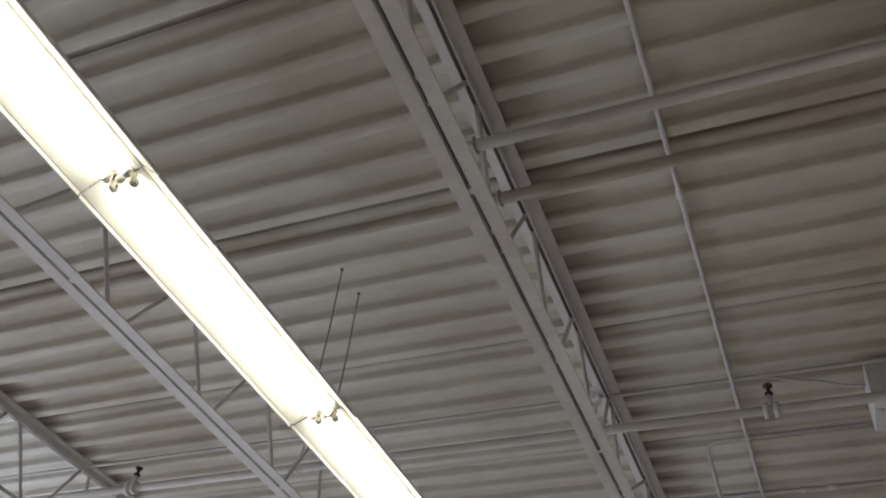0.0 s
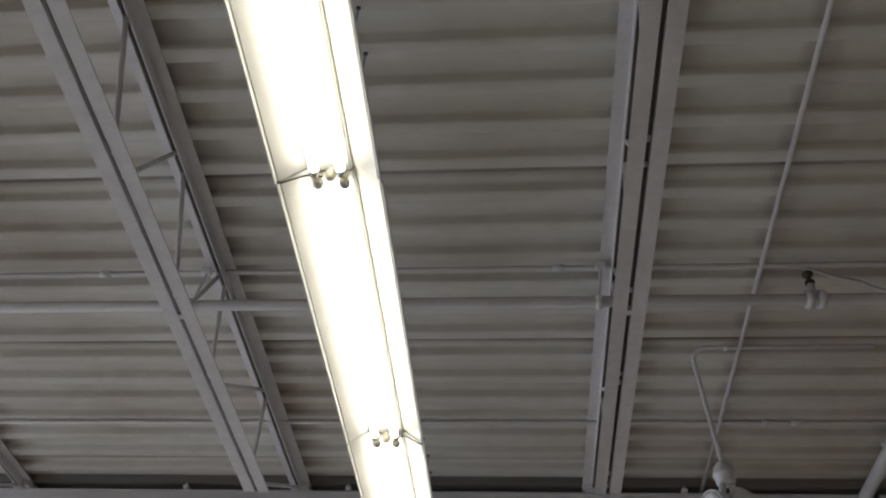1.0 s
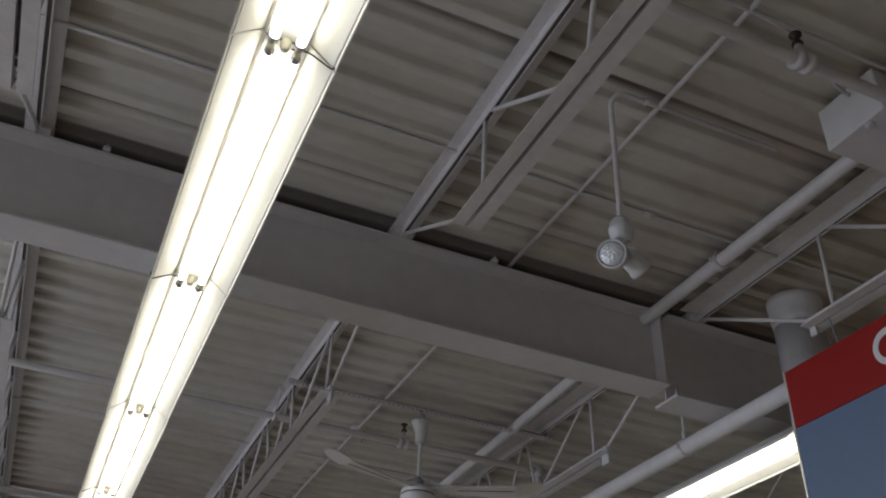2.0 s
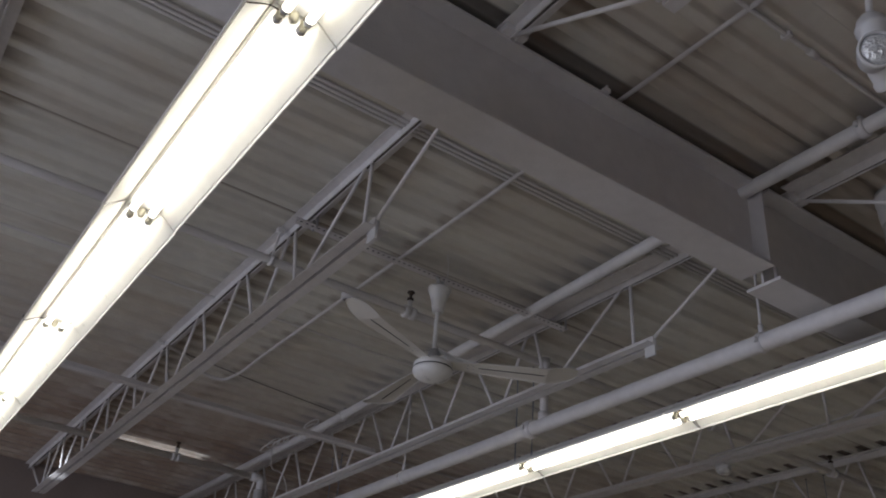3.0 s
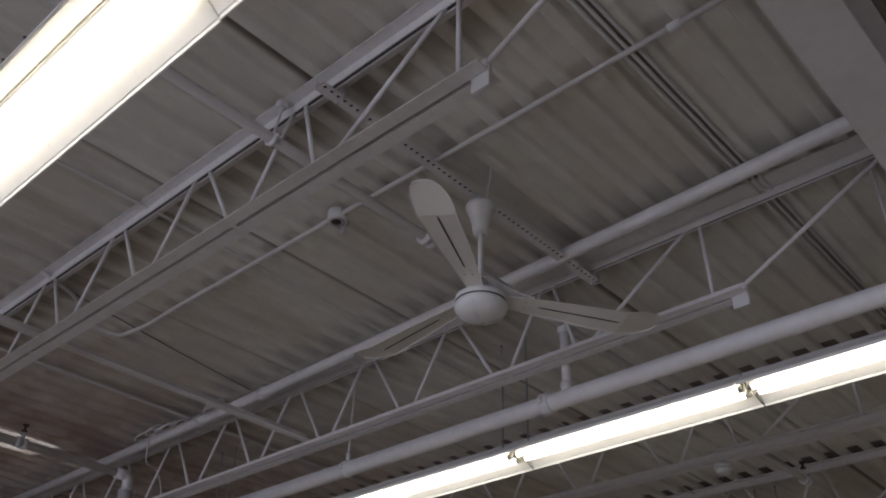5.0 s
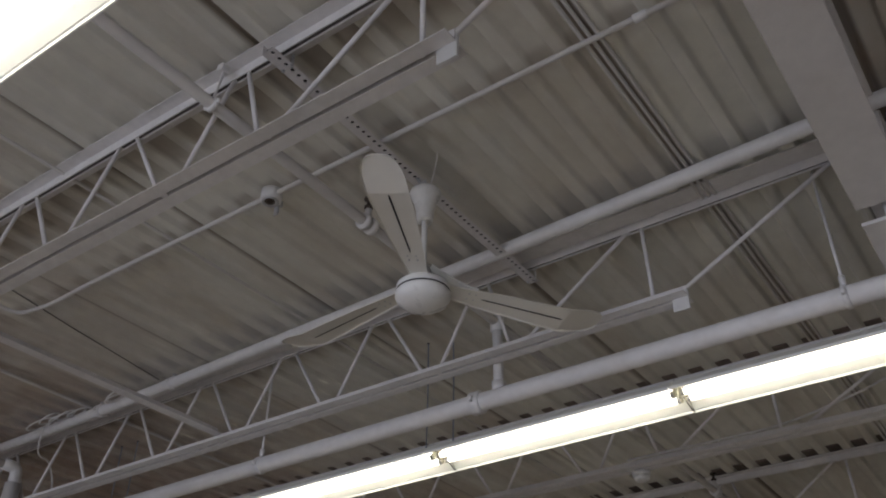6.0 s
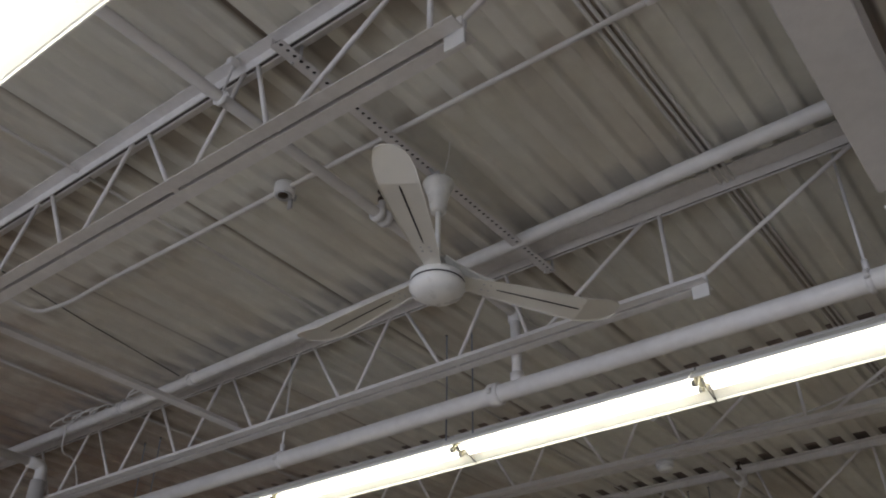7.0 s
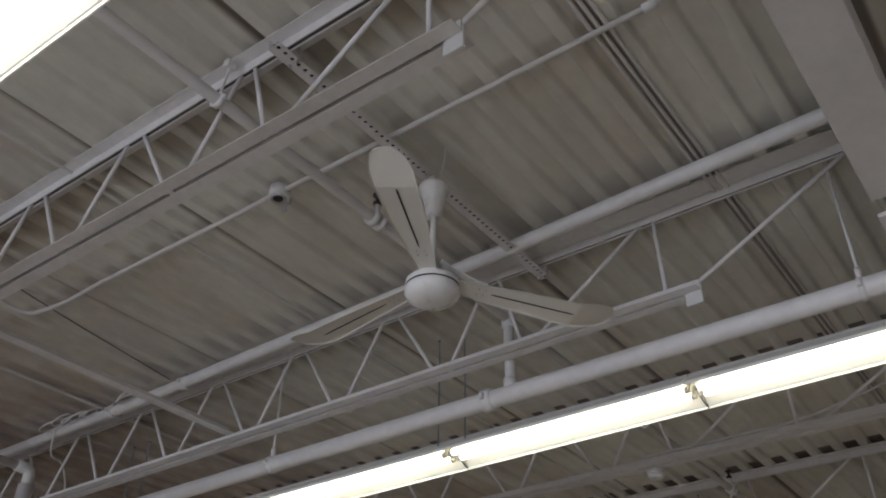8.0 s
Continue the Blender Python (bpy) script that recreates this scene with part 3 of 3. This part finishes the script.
conduit([(-0.213, YG + WG - 0.04, ZK), (-0.213, 8.20, ZK), (-0.22, 8.46, ZK - 0.02), (-0.26, 8.66, ZK - 0.03), (-0.40, 8.69, ZK - 0.01), (-0.60, 8.50, ZK), (-0.80, 8.42, ZK)], 0.0105, "white-painted conduit bending away past a junction box", [((-0.213, 5.46, ZK), "y")], [])
jb = thing("junction_box", (-0.212, 7.042, 0), "round steel junction box with an open dark face on the conduit", "junction box")
part("body", lathe([(0.040, ZK - 0.030), (0.042, ZK - 0.028), (0.042, ZK + 0.02), (0.036, ZK + 0.021)], 16), PIPE, jb, smooth=True)
part("cover_ring", lathe([(0.026, ZK - 0.036), (0.033, ZK - 0.035), (0.033, ZK - 0.0295), (0.02, ZK - 0.029)], 16), GALV, jb, "bare steel ring", True)
part("knockout", lathe([(0.008, ZK - 0.0385), (0.021, ZK - 0.0380), (0.021, ZK - 0.0355), (0.01, ZK - 0.034)], 12), BRASS, jb, "dark knock-out hole", True, pose(-0.008, -0.004, 0))
part("side_bracket", box(0.030, 0.062, -0.006, 0.006, ZK - 0.022, ZK + 0.006, 0.002), GALV, jb)
part("clip_tab", box(0.032, 0.040, -0.012, 0.012, ZK - 0.075, ZK - 0.02, 0.002), GALV, jb)

tagged(part("deck_cable", sweep([(-0.62, 8.515, ZDECK - 0.004), (0.0, 8.632, ZDECK - 0.005), (0.64, 8.735, ZDECK - 0.004)], 0.0032, 6), DARK_BROWN, smooth=True), "thin dark cable slanting across the deck", "cable")

# loops of slack cable beside the far end of the pipe
COIL = random.Random(9)
for y0 in (9.02, 9.08, 9.42, 9.5, 9.56, 9.63, 9.74):
    x, r, tilt = 0.60 + COIL.uniform(-0.03, 0.02), COIL.uniform(0.05, 0.085), radians(COIL.uniform(-40, 40))
    pts = [(x + r * 0.8 * math.cos(a), y0 + r * math.sin(a) * math.cos(tilt), 3.868 + r * 0.5 * math.cos(a + 0.6) + r * 0.25 * math.sin(a) * math.sin(tilt)) for a in (2 * math.pi * k / 20 for k in range(23))]
    tagged(part("cable_loop", sweep(pts, 0.0048, 6), PIPE, smooth=True), "slack loop of painted cable tied at the pipe", "cable")
tagged(part("flex_cable", sweep(bend([(0.62, 9.75, 3.86), (0.68, 9.85, 3.72), (0.82, 9.93, 3.76), (0.93, 9.98, 3.60), (0.86, 10.0, 3.42)], 0.09, 6), 0.0055, 8), PIPE, smooth=True), "painted flexible cable drooping by a pipe riser", "cable")

# white junction box that the gas pipe runs through
eb = thing("equipment_box", (0, 0, 0), "white enamelled metal box under the deck beside a joist", "metal box")
part("body", box(0.310, 0.742, 3.375, 3.620, 3.722, ZDECK - 0.002, 0.004), BOXP, eb)
part("knob", lathe([(0.012, 3.712), (0.016, 3.714), (0.016, 3.7225), (0.01, 3.723)], 12), BOXP, eb, smooth=True, m=pose(0.335, 3.455, 0))

# round duct beside the girder
col = thing("round_column", (1.125, 4.65, 0), "white-painted round steel column with a flared collar at the deck", "column")
part("shaft", lathe([(0.113, 0.0), (0.113, 3.78)], 32), PIPE, col, smooth=True)
part("collar", lathe([(0.1135, 3.76), (0.117, 3.79), (0.121, 3.815), (0.121, 3.87), (0.125, 3.875), (0.125, ZDECK)], 32), PIPE, col, smooth=True)

# ---- emergency floodlight ----


def flood():
    f = thing("emergency_floodlight", (0, 0, 0), "white twin-head emergency floodlight on a drop conduit", "floodlight")
    run = bend([(0.31, 3.832, ZC), (-0.372, 3.836, ZC), (-0.400, 3.862, ZC - 0.030), (-0.341, 3.95, 3.42)], 0.020, 5)
    part("drop_conduit", sweep(run, 0.0095, 10), PIPE, f, smooth=True)
    for x in (-0.27,):
        part("strap", box(x - 0.006, x + 0.006, 3.819, 3.846, ZC - 0.011, ZC + 0.009, 0.001), PIPE, f)
    part("canopy", lathe([(0.011, 3.432), (0.024, 3.428), (0.036, 3.412), (0.040, 3.392), (0.043, 3.388), (0.043, 3.376), (0.038, 3.372), (0.036, 3.350), (0.028, 3.343)], 24), BOXP, f, "round white canopy", True, pose(-0.341, 3.95, 0))
    for at, aim, r in (((-0.384, 3.940, 3.260), (-0.70, -0.64, -0.32), 0.048), ((-0.290, 3.968, 3.290), (0.80, 0.10, -0.52), 0.043)):
        turn = Vector(aim).to_track_quat("Z", "Y").to_matrix().to_4x4()
        m = Matrix.Translation(at) @ turn
        shade = part("lamp_head", lathe([(0.010, -0.050), (0.022, -0.048), (0.034, -0.034), (0.040, -0.010), (r * 0.92, 0.022), (r, 0.028), (r, 0.042), (r * 0.92, 0.045), (r * 0.88, 0.038)], 24), BOXP, f, "white lamp head", True, m)
        part("lens", lathe([(r * 0.87, 0.039), (r * 0.7, 0.045), (r * 0.35, 0.049), (r * 0.05, 0.050)], 24), LENS, shade, "clear ribbed glass lens", True)
        p = Vector(at)
        part("knuckle", sweep([(-0.341 + (p.x + 0.341) * 0.35, 3.95, 3.35), p - Vector(aim).normalized() * 0.03], 0.013, 10), BOXP, f, smooth=True)
    return f


flood()

tagged(part("flex_cable", sweep(bend([(-0.20, 3.352, ZC), (-0.05, 3.362, ZC - 0.004), (0.04, 3.40, ZC - 0.014), (0.14, 3.42, ZC - 0.02), (0.24, 3.47, ZC - 0.028), (0.312, 3.48, ZC - 0.03)], 0.05, 5), 0.0065, 8), CONDUIT, smooth=True), "painted flexible cable run into a metal box", "cable")
for x in (-2.83, -1.98, -0.30):
    bc = thing("beam_clamp", (x, 0, 0), "small painted steel clamp on the girder's top flange", "clamp", "girder clamps")
    part("jaw", box(-0.014, 0.014, YG - 0.012, YG + 0.03, ZG1 + 0.0005, ZG1 + 0.022, 0.003), GIRDER, bc)
    part("bolt", sweep([(0, YG - 0.004, ZG1 + 0.004), (0, YG - 0.004, ZDECK - 0.002)], 0.005, 8), GALV, bc)

# ---- hanging sign ----
sg = thing("hanging_sign", (0, 0, 0), "red and slate-blue aisle sign board hung under a joist", "sign")
part("header", box(0.812, 0.828, 2.95, 4.492, 3.140, 3.388, 0.002), RED, sg, "red header band")
part("panel", box(0.813, 0.827, 2.95, 4.492, 2.35, 3.1385, 0.002), BLUE, sg, "slate-blue panel")
part("edge_strip", box(0.8105, 0.8295, 4.492, 4.497, 2.35, 3.389, 0.001), LETTER, sg, "thin white edge")
bm = bmesh.new()
letter = [(3.975 - 0.073 * math.cos(a), 3.268 + 0.072 * math.sin(a)) for a in (radians(58 + q * 244 / 20) for q in range(21))]
inner = [(3.975 - 0.049 * math.cos(a), 3.268 + 0.046 * math.sin(a)) for a in (radians(58 + q * 244 / 20) for q in range(21))]
va = [[bm.verts.new((x, y, z)) for y, z in letter] for x in (0.8095, 0.8125)]
vb = [[bm.verts.new((x, y, z)) for y, z in inner] for x in (0.8095, 0.8125)]
for k in range(20):
    bm.faces.new((va[0][k], va[0][k + 1], vb[0][k + 1], vb[0][k]))
    bm.faces.new((va[0][k], va[1][k], va[1][k + 1], va[0][k + 1]))
    bm.faces.new((vb[0][k], vb[0][k + 1], vb[1][k + 1], vb[1][k]))
part("letter", bm, LETTER, sg, "white rounded letter shape")
for y in (3.3, 4.2):
    part("hanger", sweep([(0.82, y, 3.387), (0.805, y, ZB + 0.002)], 0.003, 6), WIRE, sg)

# ---- ceiling fan on its strut ----
FX, FY = -0.026, 6.42


def blade_mesh():
    """A pressed blade with a creased, upturned tip and rolled edges, drawn along +x."""
    outline = [(0.060, 0.028), (0.095, 0.033), (0.135, 0.037), (0.165, 0.040), (0.22, 0.046), (0.34, 0.055), (0.46, 0.062), (0.535, 0.0655), (0.541, 0.066), (0.60, 0.066), (0.635, 0.060), (0.66, 0.050), (0.675, 0.037), (0.682, 0.018)]
    bm = bmesh.new()
    lines = []
    for r, w in outline:
        lift = max(0.0, r - 0.538) * 0.22 - 0.036 * (r - 0.095)
        ring_ = []
        for q in (-1, -0.94, -0.5, 0.5, 0.94, 1):
            y = q * w
            z = -0.13 * y + lift - (0.004 if abs(q) == 1 else 0.0)
            ring_.append((r, y, z))
        lines.append(ring_)
    up = [[bm.verts.new((x, y, z + 0.0022)) for x, y, z in ln] for ln in lines]
    dn = [[bm.verts.new(p) for p in ln] for ln in lines]
    n = 6
    for a, b in zip(range(len(lines)), range(1, len(lines))):
        for k in range(n - 1):
            bm.faces.new((up[a][k], up[b][k], up[b][k + 1], up[a][k + 1]))
            bm.faces.new((dn[a][k], dn[a][k + 1], dn[b][k + 1], dn[b][k]))
        bm.faces.new((up[a][0], dn[a][0], dn[b][0], up[b][0]))
        bm.faces.new((up[a][-1], up[b][-1], dn[b][-1], dn[a][-1]))
    for k in range(n - 1):
        bm.faces.new((up[0][k], up[0][k + 1], dn[0][k + 1], dn[0][k]))
        bm.faces.new((up[-1][k], dn[-1][k], dn[-1][k + 1], up[-1][k + 1]))
    return mesh_of(bm, "blade", FANTIP)


def slot_mesh():
    bm = bmesh.new()
    out = [(0.215, 0.001), (0.235, 0.0024), (0.51, 0.0030), (0.53, 0.0012)]
    v = [[bm.verts.new((x, s * w, -0.13 * s * w - 0.0012 - 0.036 * (x - 0.095))) for s in (-1, 1)] for x, w in out]
    t = [[bm.verts.new((x, s * w, -0.13 * s * w + 0.0008 - 0.036 * (x - 0.095))) for s in (-1, 1)] for x, w in out]
    for a in range(len(out) - 1):
        bm.faces.new((v[a][0], v[a][1], v[a + 1][1], v[a + 1][0]))
        for s in (0, 1):
            bm.faces.new((v[a][s], v[a + 1][s], t[a + 1][s], t[a][s]))
    return mesh_of(bm, "slot", DARK)


def bracket_mesh():
    """A curved plate that drops from the motor's top on to the blade's root."""
    bm = bmesh.new()
    rows = []
    for k in range(9):
        q = k / 8
        r = 0.018 + 0.172 * q
        z = 0.058 * (1 - q) ** 1.7 + 0.003
        lo_y, hi_y = -0.042 + 0.006 * q, -0.006 + 0.028 * q
        rows.append([bm.verts.new((r, y, z - 0.13 * y + dz)) for y, dz in ((lo_y, 0), (hi_y, 0), (hi_y, 0.005), (lo_y, 0.005))])
    for a, b in zip(rows, rows[1:]):
        for k in range(4):
            bm.faces.new((a[k], a[(k + 1) % 4], b[(k + 1) % 4], b[k]))
    bm.faces.new(rows[0])
    bm.faces.new(rows[-1][::-1])
    return bm


def ceiling_fan():
    f = thing("ceiling_fan", (FX, FY, 0), "white three-blade industrial ceiling fan hung from a perforated strut", "ceiling fan")
    part("canopy", lathe([(0.014, 3.606), (0.028, 3.607), (0.031, 3.625), (0.034, 3.655), (0.042, 3.688), (0.055, 3.722), (0.059, 3.732), (0.056, 3.739), (0.050, 3.736), (0.02, 3.72)]), FAN, f, smooth=True)
    part("rod", sweep([(0, 0, 3.36), (0, 0, 3.765)], 0.0105, 14), FAN, f, smooth=True)
    part("hook", sweep([(0, 0.0, 3.752), (0.012, 0.0, 3.772), (0.012, 0.030, 3.800), (0, 0.040, 3.8285)], 0.0065, 8), GALV, f, smooth=True)
    for s in (-1, 1):
        part("clevis_plate", box(s * 0.014 - 0.002, s * 0.014 + 0.002, -0.013, 0.013, 3.728, 3.786, 0.001), GALV, f)
    part("coupling", lathe([(0.022, 3.352), (0.030, 3.36), (0.030, 3.385), (0.024, 3.405), (0.015, 3.41)], 18), GALV, f, smooth=True)
    part("motor", lathe([(0.012, 3.249), (0.045, 3.252), (0.070, 3.260), (0.087, 3.273), (0.0945, 3.289), (0.0945, 3.300), (0.091, 3.304), (0.0905, 3.309), (0.0935, 3.313), (0.091, 3.330), (0.07, 3.348), (0.02, 3.354)], 40), FAN, f, smooth=True)
    part("motor_band", lathe([(0.0912, 3.3035), (0.0932, 3.3045), (0.0932, 3.3085), (0.0912, 3.3095)], 40), DARK, f, "dark band round the motor")
    bl, sl = blade_mesh(), slot_mesh()
    for a in (205.4, 326.5, 85.5):
        b = part("blade", bl, None, f, "ivory pressed-metal blade with a long slot", m=pose(0, 0, 3.334, 0, 0, a))
        part("slot", sl, None, b, "dark slot in the blade")
        part("bracket", bracket_mesh(), FAN, b, "curved arm from the motor's top to a blade")
        for x in (0.165, 0.19):
            for y in (-0.014, 0.014):
                part("screw", lathe([(0.002, -0.0042), (0.0038, -0.0036), (0.0042, -0.0015), (0.0042, 0.001)], 8), GALV, b, m=pose(x, y, -0.13 * y))
    return f


ceiling_fan()


def strut():
    """A slotted steel angle with a row of round holes through its flat leg."""
    s = thing("strut_angle", (0, 0, 0), "perforated steel angle spanning two joists above the fan", "strut")
    x0, x1, y0, y1, z = -0.805, 0.850, 6.445, 6.497, 3.826
    bm = bmesh.new()
    n = round((x1 - x0) / 0.030)
    w = (x1 - x0) / n
    r = 0.0074
    for k in range(n):
        xc, yc = x0 + (k + 0.5) * w, (y0 + y1) / 2 - 0.008
        corner = [(x0 + k * w, y0), (x0 + (k + 1) * w, y0), (x0 + (k + 1) * w, y1), (x0 + k * w, y1)]
        holes = []
        for zz in (z, z + 0.003):
            outer = [bm.verts.new((*c, zz)) for c in corner]
            hole = [bm.verts.new((xc + r * math.cos(a), yc + r * math.sin(a), zz)) for a in (radians(225 + 45 * q) for q in range(8))]
            for q in range(4):
                bm.faces.new((outer[q], outer[(q + 1) % 4], hole[(2 * q + 2) % 8], hole[2 * q + 1], hole[2 * q]))
            holes.append(hole)
        for q in range(8):
            bm.faces.new((holes[0][q], holes[0][(q + 1) % 8], holes[1][(q + 1) % 8], holes[1][q]))
    bmesh.ops.remove_doubles(bm, verts=bm.verts, dist=0.0004)
    part("flat_leg", bm, GALVP, s)
    part("upright_leg", box(x0, x1, y1 - 0.003, y1, z + 0.0035, z + 0.040), GALVP, s)
    # thin dark strip added above the holes so that they look shaded
    part("hole_shade", box(x0, x1, y0 + 0.006, y1 - 0.022, z + 0.0045, z + 0.0055), DARK, s, "dark strip added behind the holes for shade")
    for x in (-0.745, 0.797):
        for y in (y0 + 0.006, y1 - 0.008):
            part("bolt", sweep([(x + 0.03, y, z - 0.008), (x + 0.03, y, z + 0.05)], 0.006, 6), GALV, s)
    return s


strut()
tagged(part("fan_cable", sweep(bend([(FX + 0.02, 6.42, 3.725), (FX + 0.05, 6.44, 3.80), (FX + 0.03, 6.40, 3.86), (FX - 0.02, 6.35, ZDECK + 0.02)], 0.03, 4), 0.0022, 6), PIPE), "thin painted cable up to the deck from the fan", "cable")

# ---- beyond the second row ----
det = thing("smoke_detector", (2.372, 6.71, 0), "round white detector under a joist's bottom chord", "detector")
part("base", lathe([(0.035, 3.462), (0.048, 3.464), (0.050, 3.478), (0.048, 3.488)], 20), BOXP, det, smooth=True)
part("cap", lathe([(0.02, 3.435), (0.036, 3.438), (0.044, 3.450), (0.044, 3.4625), (0.03, 3.463)], 20), FAN, det, smooth=True)
tagged(part("joist_cable", sweep(bend([(2.30, 6.75, ZB + 0.05), (2.30, 6.2, ZB + 0.048), (2.33, 5.9, ZB + 0.06), (2.50, 5.45, 3.72), (2.62, 5.2, ZDECK)], 0.15, 6), 0.006, 6), PIPE, smooth=True), "painted cable along a joist and up to the deck", "cable")
